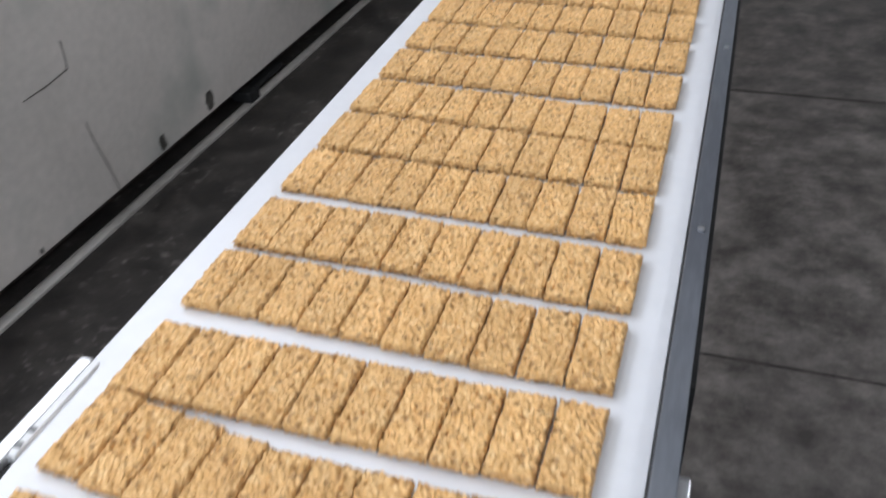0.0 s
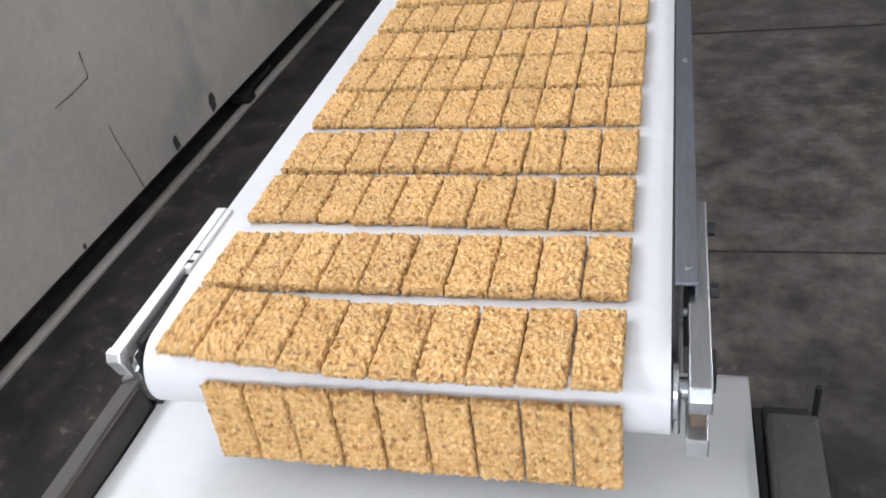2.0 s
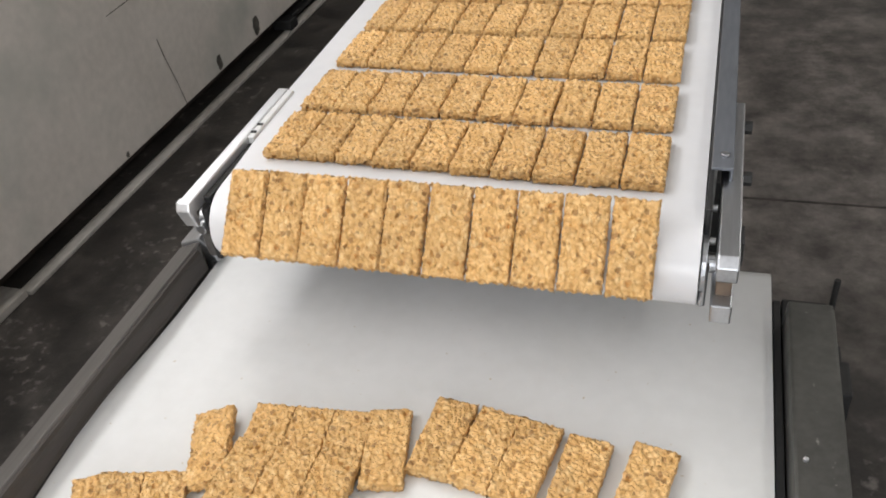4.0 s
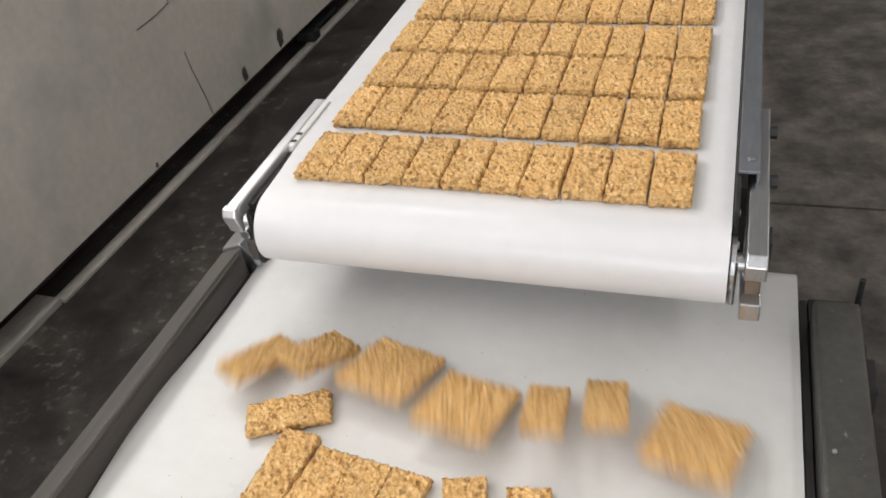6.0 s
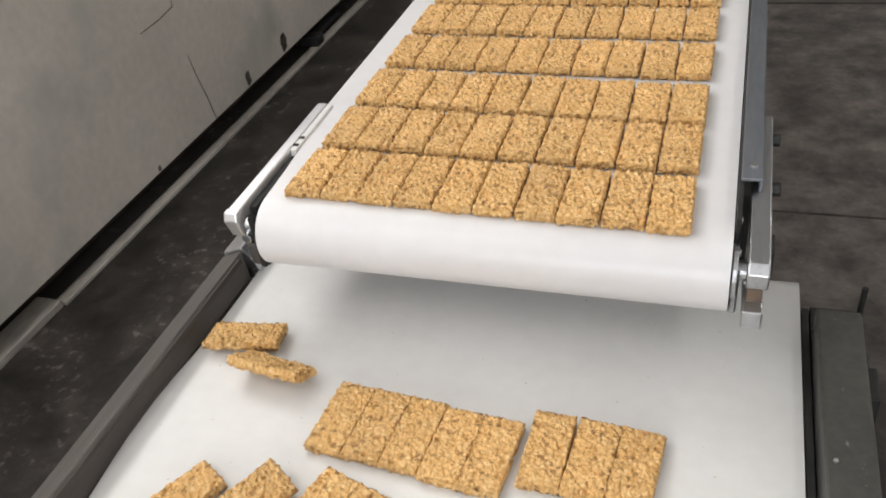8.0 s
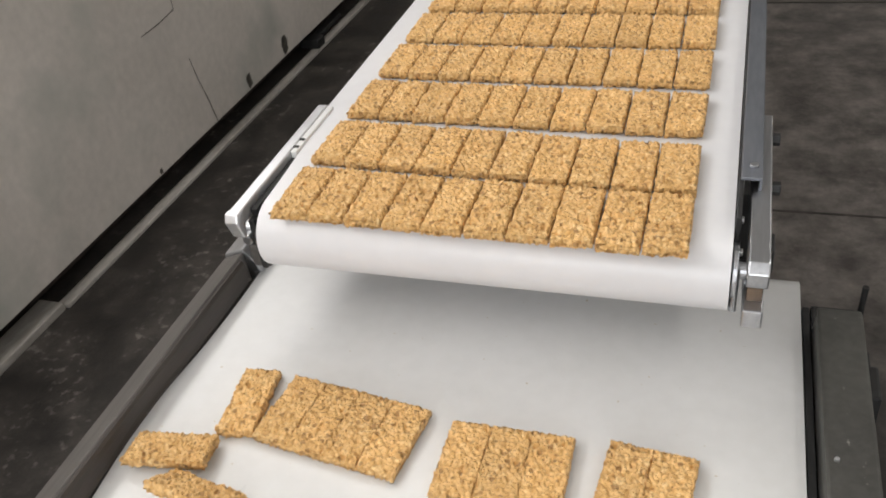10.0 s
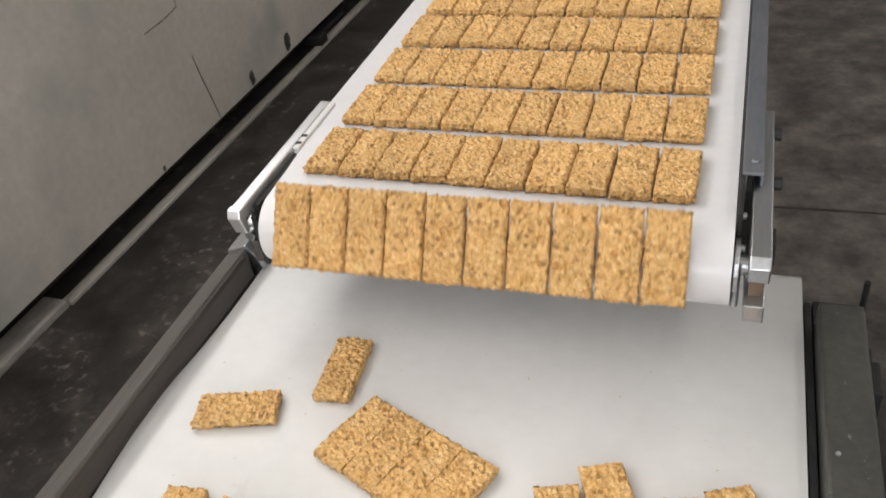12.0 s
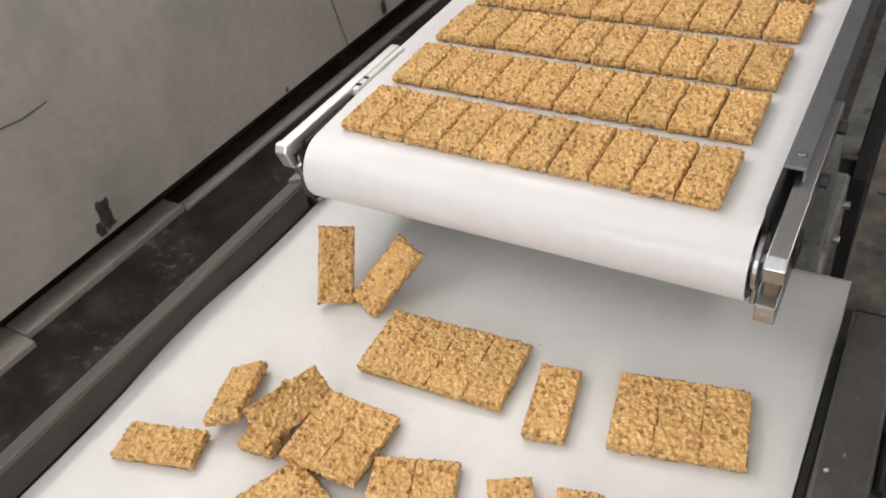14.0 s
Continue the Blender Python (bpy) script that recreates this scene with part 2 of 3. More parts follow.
CONCRETE = floor_material()
CONCRETE_JOINT = surface("joint_filler", (0.085, 0.075, 0.067), (0.030, 0.027, 0.024), 20, (0.7, 0.9), 0, 0.3, 90)
PLASTER = surface("bounce_plaster", (0.80, 0.79, 0.77), (0.72, 0.71, 0.69), 1.2, (0.6, 0.8), 0, 0.2, 40)
GRIME = surface("grime", (0.21, 0.195, 0.17), (0.12, 0.11, 0.095), 40, (0.6, 0.8), 0, 0.2, 150)
WHITE_ENAMEL = surface("white_enamel", (0.78, 0.78, 0.77), (0.70, 0.70, 0.69), 6, (0.3, 0.45), 0, 0.03, 60)


def glowing(name, colour, strength):
    m = bpy.data.materials.new(name)
    m.use_nodes = True
    b = m.node_tree.nodes["Principled BSDF"]
    b.inputs["Base Color"].default_value = (0.8, 0.8, 0.8, 1)
    b.inputs["Emission Color"].default_value, b.inputs["Emission Strength"].default_value = (*colour, 1), strength
    return m


# glow of the assumed tubes overhead
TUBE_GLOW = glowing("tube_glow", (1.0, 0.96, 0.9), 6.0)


# ---- mesh helpers ----
def part(name, bm, material, parent=None, label="", smooth=False):
    """Links a bmesh as one mesh object under a thing or part."""
    me = bpy.data.meshes.new(name)
    bm.normal_update()
    bm.to_mesh(me)
    bm.free()
    me.materials.append(material)
    if smooth:
        for p in me.polygons:
            p.use_smooth = True
    ob = new(name, me)
    ob.parent = parent
    return tagged(ob, label)


def empty(name, m=None):
    ob = new(name)
    ob.empty_display_size = 0.05
    if m is not None:
        ob.matrix_basis = m
    return ob


def box(bm, x0, x1, y0, y1, z0, z1, bevel=0.0, m=None):
    """A box with rounded edges, added to bm."""
    made = bmesh.ops.create_cube(bm, size=1.0, matrix=Matrix.LocRotScale(((x0 + x1) / 2, (y0 + y1) / 2, (z0 + z1) / 2), None, (x1 - x0, y1 - y0, z1 - z0)))
    verts = made["verts"]
    if bevel:
        edges = list({e for v in verts for e in v.link_edges})
        got = bmesh.ops.bevel(bm, geom=edges, offset=bevel, segments=2, affect="EDGES", profile=0.6)
        verts = got["verts"]
    if m is not None:
        bmesh.ops.transform(bm, matrix=m, verts=verts)
    return bm


def rod(bm, centre, radius, length, axis="X", segments=28, bevel=0.0):
    turn = {"X": pose(0, 0, 0, 0, 90, 0), "Y": pose(0, 0, 0, 90, 0, 0), "Z": Matrix()}[axis]
    made = bmesh.ops.create_cone(bm, cap_ends=True, segments=segments, radius1=radius, radius2=radius, depth=length, matrix=Matrix.Translation(centre) @ turn)
    if bevel:
        rim = [e for e in {e for v in made["verts"] for e in v.link_edges} if any(len(f.verts) > 4 for f in e.link_faces)]
        bmesh.ops.bevel(bm, geom=rim, offset=bevel, segments=2, affect="EDGES", profile=0.6)
    return bm


def prism(bm, outline, x0, x1, axis="X"):
    """Extrudes an outline, given in the other two axes, from x0 to x1 along an axis."""
    def at(a, p, q):
        return {"X": (a, p, q), "Y": (p, a, q), "Z": (p, q, a)}[axis]
    lo = [bm.verts.new(at(x0, p, q)) for p, q in outline]
    hi = [bm.verts.new(at(x1, p, q)) for p, q in outline]
    n = len(outline)
    bm.faces.new(lo), bm.faces.new(hi)
    for i in range(n):
        bm.faces.new((lo[i], lo[(i + 1) % n], hi[(i + 1) % n], hi[i]))
    bmesh.ops.recalc_face_normals(bm, faces=bm.faces)
    return bm


def rounded(bm, width, segments=2):
    bmesh.ops.bevel(bm, geom=list(bm.edges), offset=width, segments=segments, affect="EDGES", profile=0.6)
    return bm


def loop_belt(x0, x1, y0, y1, top, radius, thick, steps=14, wave=None):
    """A closed belt round two rollers whose axes lie at y0 and y1."""
    bm = bmesh.new()
    section = []
    for k in range(steps + 1):
        a = math.pi / 2 + math.pi * k / steps
        section.append((y0, a))
    for k in range(steps + 1):
        a = -math.pi / 2 + math.pi * k / steps
        section.append((y1, a))
    zc = top - radius
    outer, inner = [], []
    for yc, a in section:
        outer.append((yc + radius * math.cos(a), zc + radius * math.sin(a)))
        inner.append((yc + (radius - thick) * math.cos(a), zc + (radius - thick) * math.sin(a)))
    # even divisions along the straight runs
    def dense(points):
        out = []
        for i, p in enumerate(points):
            q = points[(i + 1) % len(points)]
            out.append(p)
            d = math.dist(p, q)
            if d > 0.2:
                k = int(d / 0.05)
                out += [(p[0] + (q[0] - p[0]) * j / k, p[1] + (q[1] - p[1]) * j / k) for j in range(1, k)]
        return out
    outer, inner = dense(outer), dense(inner)
    xs = [x0 + (x1 - x0) * j / 12 for j in range(13)]
    def edge_x(x, y, j):
        return x + (wave(y) if wave and j == 0 else 0)
    vo = [[bm.verts.new((edge_x(x, y, j), y, z)) for j, x in enumerate(xs)] for y, z in outer]
    vi = [[bm.verts.new((edge_x(x, y, j), y, z)) for j, x in enumerate(xs)] for y, z in inner]
    n = len(outer)
    for i in range(n):
        k = (i + 1) % n
        for j in range(len(xs) - 1):
            bm.faces.new((vo[i][j], vo[i][j + 1], vo[k][j + 1], vo[k][j]))
            bm.faces.new((vi[i][j], vi[k][j], vi[k][j + 1], vi[i][j + 1]))
    # the cut edges have vertices of their own, so that they stay crisp
    for j in (0, len(xs) - 1):
        eo, ei = [bm.verts.new(r[j].co) for r in vo], [bm.verts.new(r[j].co) for r in vi]
        for i in range(n):
            k = (i + 1) % n
            bm.faces.new((eo[i], eo[k], ei[k], ei[i]))
    bmesh.ops.recalc_face_normals(bm, faces=bm.faces)
    return bm


# ---- room ----
def floor_thing():
    bm = bmesh.new()
    box(bm, -3.2, 3.4, -3.6, 6.6, -0.12, 0.0)
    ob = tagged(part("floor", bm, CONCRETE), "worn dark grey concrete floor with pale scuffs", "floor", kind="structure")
    # joints between the pours
    for k, (x0, x1, y0, y1) in enumerate([(0.30, 3.3, 1.235, 1.242), (0.30, 3.3, 2.60, 2.612), (0.30, 3.3, -0.70, -0.688)]):
        bm = bmesh.new()
        box(bm, x0, x1, y0, y1, -0.004, 0.0015)
        part("joint", bm, CONCRETE_JOINT, ob)
    return ob


def walls():
    # housing wall on the left, its face at local x = 0, with a window band high up
    y0, y1 = -4.6, 5.2
    wl = tagged(empty("wall_left", WALL), "cream painted wall with cracks and grey stains", "wall", kind="structure")
    bm = bmesh.new()
    box(bm, -0.14, 0.0, y0, y1, 0.09, 1.68, 0.004)
    box(bm, -0.14, 0.0, y0, y1, 2.84, CEILING)
    box(bm, -0.14, 0.0, y0, -4.0, 1.68, 2.84)
    box(bm, -0.14, 0.0, 2.2, y1, 1.68, 2.84)
    part("panel", bm, WALL_PAINT, wl)
    bm = bmesh.new()
    box(bm, -0.16, -0.105, y0, y1, 0.0, 0.09)
    part("skirting", bm, SKIRTING, wl, "dark recessed skirting under the wall")
    # hair cracks
    for pts in ([(0.022, 0.092), (0.010, 0.17), (-0.012, 0.27), (-0.02, 0.33)], [(-0.015, 0.56), (-0.020, 0.485), (-0.10, 0.476), (-0.19, 0.474)], [(-1.19, 0.482), (-1.10, 0.470), (-1.03, 0.475)]):
        bm = bmesh.new()
        for (ya, za), (yb, zb) in zip(pts, pts[1:]):
            d = Vector((yb - ya, zb - za)).normalized() * 0.0021
            quad = [(0.0012, ya - d.y, za + d.x), (0.0012, ya + d.y, za - d.x), (0.0012, yb + d.y * 0.7, zb - d.x * 0.7), (0.0012, yb - d.y * 0.7, zb + d.x * 0.7)]
            f = bm.faces.new([bm.verts.new(p) for p in quad])
            bmesh.ops.solidify(bm, geom=[f], thickness=0.001)
        part("crack", bm, GRIME, wl, "dark hair crack")
    # scraped patches along the lower edge
    rnd = random.Random(4)
    for yy, w, h in ((0.25, 0.035, 0.06), (0.52, 0.045, 0.08), (-1.02, 0.05, 0.10), (-1.05, 0.03, 0.05), (-0.30, 0.015, 0.02)):
        bm = bmesh.new()
        ring = [bm.verts.new((0.0015, yy + w / 2 * math.copysign(abs(math.cos(a)) ** 0.4, math.cos(a)) * rnd.uniform(0.6, 1.1), 0.094 + h / 2 + h / 2 * math.sin(a) * rnd.uniform(0.7, 1.05))) for a in [i * math.tau / 18 for i in range(18)]]
        f = bm.faces.new(ring)
        bmesh.ops.solidify(bm, geom=[f], thickness=0.0012)
        part("stain", bm, GRIME, wl, "dark scraped patch")
    # window
    win = tagged(empty("window_1", WALL), "long factory window high in the wall", "window", kind="structure")
    bm = bmesh.new()
    for z in (1.68, 2.80):
        box(bm, -0.13, -0.08, -4.0, 2.2, z, z + 0.04)
    for k in range(7):
        y = -4.0 + 6.16 * k / 6
        box(bm, -0.128, -0.082, y, y + 0.04, 1.72, 2.80)
    part("window_frame", bm, WHITE_ENAMEL, win)
    # metal strip on the floor before the wall, with a dark cable box
    st = tagged(empty("floor_strip", WALL), "worn steel strip fixed along the wall's foot", "floor strip", kind="structure")
    bm = bmesh.new()
    box(bm, -0.024, 0.012, -0.80, 4.9, 0.0, 0.012, 0.003)
    part("strip", bm, STRIP, st)
    bm = bmesh.new()
    box(bm, -0.074, 0.004, -1.34, -0.803, 0.0, 0.022, 0.004)
    part("strip", bm, STRIP, st)
    bm = bmesh.new()
    box(bm, -0.082, 0.040, -4.4, -1.343, 0.0, 0.020, 0.004)
    part("strip", bm, STRIP, st)
    bm = bmesh.new()
    box(bm, -0.07, 0.012, 0.74, 0.80, 0.012, 0.05, 0.006)
    box(bm, -0.06, -0.03, 0.80, 1.05, 0.014, 0.035, 0.006)
    part("clamp", bm, BLACK, st, "black clamp over the strip")
    # the rest of the room, plain: unseen surfaces added, pale to bounce light
    def plain(name, *b):
        bm = bmesh.new()
        box(bm, *b)
        tagged(part(name, bm, PLASTER), "plain plastered wall out of view, added to bounce light", "wall", kind="structure")
    plain("wall_right", 3.2, 3.34, -3.5, 6.4, 0, CEILING)
    plain("wall_back", -3.0, 3.2, 6.3, 6.44, 0, CEILING)
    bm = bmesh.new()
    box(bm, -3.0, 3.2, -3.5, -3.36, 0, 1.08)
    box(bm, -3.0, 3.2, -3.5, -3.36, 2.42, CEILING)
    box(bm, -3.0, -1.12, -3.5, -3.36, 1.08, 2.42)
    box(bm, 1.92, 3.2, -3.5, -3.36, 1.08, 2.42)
    tagged(part("wall_front", bm, PLASTER), "plain plastered wall out of view, added to bounce light", "wall", kind="structure")
    # made-up window opening around the front fill lamp, out of view
    w2 = tagged(empty("window_2"), "wide assumed window in the unseen end wall", "window", kind="structure")
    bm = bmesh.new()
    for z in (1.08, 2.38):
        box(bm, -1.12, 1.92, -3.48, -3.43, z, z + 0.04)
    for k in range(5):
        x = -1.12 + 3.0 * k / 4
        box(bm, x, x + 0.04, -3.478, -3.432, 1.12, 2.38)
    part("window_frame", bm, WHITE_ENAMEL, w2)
    bm = bmesh.new()
    box(bm, -3.0, 3.34, -3.5, 6.44, CEILING, CEILING + 0.12)
    tagged(part("ceiling", bm, PLASTER), "plain pale ceiling out of view, added to bounce light", "ceiling", kind="structure")


# fixture made up to go with the added tube lamps, never in view
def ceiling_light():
    ob = tagged(empty("ceiling_light"), "assumed white enamel ceiling light with a glowing tube, out of view", "ceiling light", "ceiling lights")
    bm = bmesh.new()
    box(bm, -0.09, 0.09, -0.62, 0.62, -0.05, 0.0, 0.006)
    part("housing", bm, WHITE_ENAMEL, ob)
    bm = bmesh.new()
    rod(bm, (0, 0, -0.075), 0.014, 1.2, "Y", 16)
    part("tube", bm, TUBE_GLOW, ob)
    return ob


# ---- conveyors ----
UP_X0, UP_X1, UP_TOP, UP_AXIS, UP_R = -0.228, 0.237, 0.85, -0.037, 0.0375
LOW_X0, LOW_X1, LOW_TOP, LOW_AXIS, LOW_R = -0.300, 0.311, 0.70, 0.082, 0.030
FAR = 3.6


def upper_conveyor():
    c = tagged(empty("upper_conveyor"), "conveyor with a white belt and grey steel side rail", "conveyor")
    def widen(y):
        # the belt runs a little wider behind the end bar
        f = min(1.0, max(0.0, (y - 0.05) / 0.10))
        g = min(1.0, max(0.0, (0.06 - y) / 0.08))
        return 0.005 * g - 0.011 * f * f * (3 - 2 * f)
    part("belt", loop_belt(UP_X0, UP_X1, UP_AXIS, FAR, UP_TOP, UP_R, 0.0025, wave=widen), BELT_WHITE, c, "smooth glossy white food belt", True)
    bm = bmesh.new()
    rod(bm, (0.006, UP_AXIS, UP_TOP - UP_R), UP_R - 0.004, 0.45, "X", 32, 0.003)
    roller = part("roller", bm, STEEL, c)
    bm = bmesh.new()
    rod(bm, (0.006, UP_AXIS, UP_TOP - UP_R), 0.009, 0.52, "X", 20, 0.002)
    part("shaft", bm, STEEL, roller)
    # left end bar: stepped back beside the roller, with a chamfered nose
    bm = bmesh.new()
    prism(bm, [(-0.2495, 0.838), (-0.2365, 0.838), (-0.2365, 0.854), (-0.2495, 0.854)], -0.066, 0.160, "Y")
    rounded(bm, 0.002)
    bar = part("end_bar", bm, ALUMINIUM, c, "bright aluminium bar beside the belt")
    bm = bmesh.new()
    prism(bm, [(-0.078, 0.846), (-0.074, 0.8545), (-0.066, 0.8545), (-0.066, 0.824), (-0.071, 0.824)], -0.2505, -0.2358)
    rounded(bm, 0.0015)
    part("nose", bm, ALUMINIUM, bar)
    bm = bmesh.new()
    box(bm, -0.2361, -0.2290, 0.052, 0.158, 0.838, 0.8535, 0.0015)
    part("infill", bm, WHITE_ENAMEL, bar)
    for y in (0.060, 0.076):
        bm = bmesh.new()
        box(bm, -0.2365, -0.2300, y, y + 0.004, 0.850, 0.8548, 0.0008)
        part("slot", bm, BLACK, bar)
    bm = bmesh.new()
    box(bm, -0.2360, -0.2290, -0.060, 0.10, 0.775, 0.838, 0.002)
    # black strip that paints the shaded wedge between bar and belt
    box(bm, -0.2358, -0.2288, -0.050, 0.051, 0.8382, 0.846, 0.001)
    part("side_plate_gap_fill", bm, BLACK, c, "black side plate behind the roller, with a fill for the shaded gap")
    bm = bmesh.new()
    box(bm, -0.252, -0.230, -0.052, -0.010, 0.770, 0.800, 0.004)
    part("bearing_block", bm, DULL_STEEL, c)
    bm = bmesh.new()
    rod(bm, (-0.247, -0.050, 0.808), 0.006, 0.012, "Y", 18, 0.0015)
    part("bolt", bm, STEEL, c)
    # right rail
    bm = bmesh.new()
    prism(bm, [(0.2395, 0.868), (0.2585, 0.868), (0.2585, 0.800), (0.2555, 0.800), (0.2555, 0.8645), (0.2395, 0.8645)], 0.028, FAR + 0.05, "Y")
    rounded(bm, 0.0008, 1)
    rail = part("side_rail", bm, RAIL_GREY, c, "grey folded steel side rail")
    for y in (0.048, 0.46, 0.90, 1.4, 2.0):
        bm = bmesh.new()
        rod(bm, (0.2505, y, 0.8692), 0.0038, 0.003, "Z", 12, 0.0008)
        part("rivet", bm, STEEL, rail)
    # black plate gives the gap between belt and rail its shade
    bm = bmesh.new()
    box(bm, 0.238, 0.2425, -0.03, FAR, 0.776, 0.8635, 0.001)
    part("rail_gap_shade", bm, BLACK, c)
    # take-up fork at the right end: arm, spacer and foot
    bm = bmesh.new()
    prism(bm, [(-0.082, 0.843), (-0.075, 0.852), (0.165, 0.858), (0.165, 0.838), (-0.078, 0.826)], 0.2500, 0.2675)
    rounded(bm, 0.0015)
    arm = part("tension_arm", bm, STEEL, c, "grey steel tension arm beside the roller")
    for y in (0.045, 0.135):
        bm = bmesh.new()
        rod(bm, (0.2715, y, 0.847), 0.0065, 0.008, "X", 6, 0.001)
        part("arm_bolt", bm, BLACK, arm)
    bm = bmesh.new()
    box(bm, 0.2515, 0.2640, -0.074, -0.03, 0.808, 0.8275, 0.001)
    part("spacer", bm, BROWN, arm, "brown stained spacer")
    bm = bmesh.new()
    box(bm, 0.2485, 0.2655, -0.088, -0.02, 0.790, 0.8085, 0.0015)
    part("foot", bm, STEEL, arm)
    bm = bmesh.new()
    rod(bm, (0.2415, -0.052, 0.800), 0.0035, 0.045, "Z", 12)
    part("tension_screw", bm, STEEL, arm)
    bm = bmesh.new()
    rod(bm, (0.2405, UP_AXIS, 0.8125), 0.026, 0.005, "X", 28, 0.001)
    part("roller_flange", bm, STEEL, arm)
    bm = bmesh.new()
    box(bm, 0.2680, 0.2705, -0.055, -0.030, 0.826, 0.850, 0.0008)
    part("key_plate", bm, BLACK, arm)
    # frame well below the belt: long channel, dark beam, gusset and cross bar
    bm = bmesh.new()
    prism(bm, [(0.222, 0.372), (0.259, 0.372), (0.259, 0.352), (0.222, 0.352)], 0.845, FAR, "Y")
    rounded(bm, 0.001, 1)
    part("frame_channel", bm, FRAME_GREY, c, "grey painted frame channel")
    bm = bmesh.new()
    box(bm, 0.2600, 0.284, 0.755, FAR, 0.12, 0.366, 0.002)
    part("skirt_beam", bm, BLACK, c, "deep black beam beside the channel")
    bm = bmesh.new()
    prism(bm, [(0.212, 0.366), (0.252, 0.366), (0.258, 0.360), (0.258, 0.300), (0.252, 0.300), (0.252, 0.354), (0.212, 0.354)], 0.22, 0.765, "Y")
    rounded(bm, 0.001, 1)
    gusset = part("gusset", bm, FRAME_GREY, c, "scuffed grey gusset plate with bolts")
    for y in (0.40, 0.54, 0.66):
        bm = bmesh.new()
        rod(bm, (0.230, y, 0.371), 0.009, 0.010, "Z", 6, 0.001)
        part("hex_bolt", bm, BLACK, gusset)
    for y in (0.60, 0.70):
        bm = bmesh.new()
        rod(bm, (0.264, y, 0.345), 0.007, 0.012, "X", 14, 0.002)
        part("round_bolt", bm, STEEL, gusset, "bright steel bolt head")
    # black block stands in for the shade between gusset and channel
    bm = bmesh.new()
    box(bm, 0.212, 0.258, 0.766, 0.844, 0.300, 0.345, 0.002)
    part("gap_shade_block", bm, BLACK, c)
    bm = bmesh.new()
    box(bm, -0.174, 0.211, 0.42, 0.46, 0.32, 0.36, 0.003)
    part("cross_bar", bm, FRAME_GREY, c)
    for y in (0.42, 2.2):
        for x in (-0.215, 0.215):
            bm = bmesh.new()
            box(bm, x, x + 0.04, y, y + 0.04, 0.0, 0.785 if x < 0 else 0.659, 0.003)
            part("leg", bm, FRAME_GREY, c)
    bm = bmesh.new()
    box(bm, -0.215, -0.175, 0.30, FAR, 0.786, 0.80, 0.002)
    part("bed_rail", bm, FRAME_GREY, c)
    return c


def lower_conveyor():
    c = tagged(empty("lower_conveyor"), "wide conveyor with a cream belt between steel rails", "conveyor")
    def wave(y):
        return -0.011 * math.exp(-((y + 0.22) / 0.09) ** 2) - 0.003 * math.exp(-((y + 0.6) / 0.2) ** 2) if y < 0.0 else 0.0
    part("belt", loop_belt(LOW_X0, LOW_X1, -2.4, LOW_AXIS, LOW_TOP, LOW_R, 0.0025, wave=wave), BELT_CREAM, c, "smooth cream belt with small crumbs", True)
    bm = bmesh.new()
    rod(bm, (0, LOW_AXIS, LOW_TOP - LOW_R), LOW_R - 0.004, 0.61, "X", 32, 0.003)
    part("roller", bm, STEEL, c)
    # left rail: sloped steel cap, and a dark skirt that bulges with the belt's edge
    bm = bmesh.new()
    prism(bm, [(-0.346, 0.704), (-0.339, 0.722), (-0.3125, 0.733), (-0.3105, 0.731), (-0.3105, 0.640), (-0.346, 0.640)], -2.4, 0.012, "Y")
    rounded(bm, 0.0012, 2)
    rail = part("left_rail", bm, DULL_STEEL, c, "dull steel side rail with a sloped cap")
    outline = [(-0.3100, 0.7315), (-0.3075, 0.7305), (-0.3050, 0.7270), (-0.3035, 0.7200), (-0.3025, 0.7080), (-0.3015, 0.7030), (-0.3035, 0.7000), (-0.3095, 0.6980)]
    ys = [-2.4 + 0.02 * k for k in range(121)]
    bm = bmesh.new()
    rings = []
    for y in ys:
        push = 0.7 * wave(y)
        rings.append([bm.verts.new((max(-0.3100, x + push * min(1.0, (0.7315 - z) / 0.02)) if k < len(outline) - 1 else x, y, z)) for k, (x, z) in enumerate(outline)])
    for p, q in zip(rings, rings[1:]):
        for k in range(len(outline)):
            m = (k + 1) % len(outline)
            bm.faces.new((p[k], p[m], q[m], q[k]))
    bm.faces.new(rings[0])
    bm.faces.new(rings[-1])
    bmesh.ops.recalc_face_normals(bm, faces=bm.faces)
    part("skirt", bm, LIP_RUBBER, rail, "dark rubber skirt along the belt")
    bm = bmesh.new()
    prism(bm, [(-0.345, 0.690), (-0.338, 0.728), (-0.312, 0.737), (-0.300, 0.722), (-0.294, 0.704), (-0.303, 0.704), (-0.303, 0.690)], 0.0125, 0.052, "Y")
    rounded(bm, 0.002)
    part("rail_end", bm, STEEL, rail)
    # right rail
    bm = bmesh.new()
    box(bm, 0.321, 0.362, -2.4, 0.020, 0.640, 0.730, 0.003)
    rr = part("right_rail", bm, DARK_STEEL, c, "dark painted steel side rail")
    # black strip standing for the dark gap along the belt's right edge
    bm = bmesh.new()
    box(bm, 0.3125, 0.3195, -2.4, 0.055, 0.640, 0.698, 0.001)
    part("belt_gap_shade", bm, BLACK, rr)
    # black block put in for the deep shade of the hollow behind the rail
    bm = bmesh.new()
    box(bm, 0.3205, 0.362, 0.0205, 0.056, 0.60, 0.700, 0.002)
    part("hollow_shade_block", bm, BLACK, rr)
    bm = bmesh.new()
    rod(bm, (0.3300, -0.168, 0.7305), 0.0022, 0.004, "Z", 10, 0.001)
    part("rivet", bm, STEEL, rr)
    bm = bmesh.new()
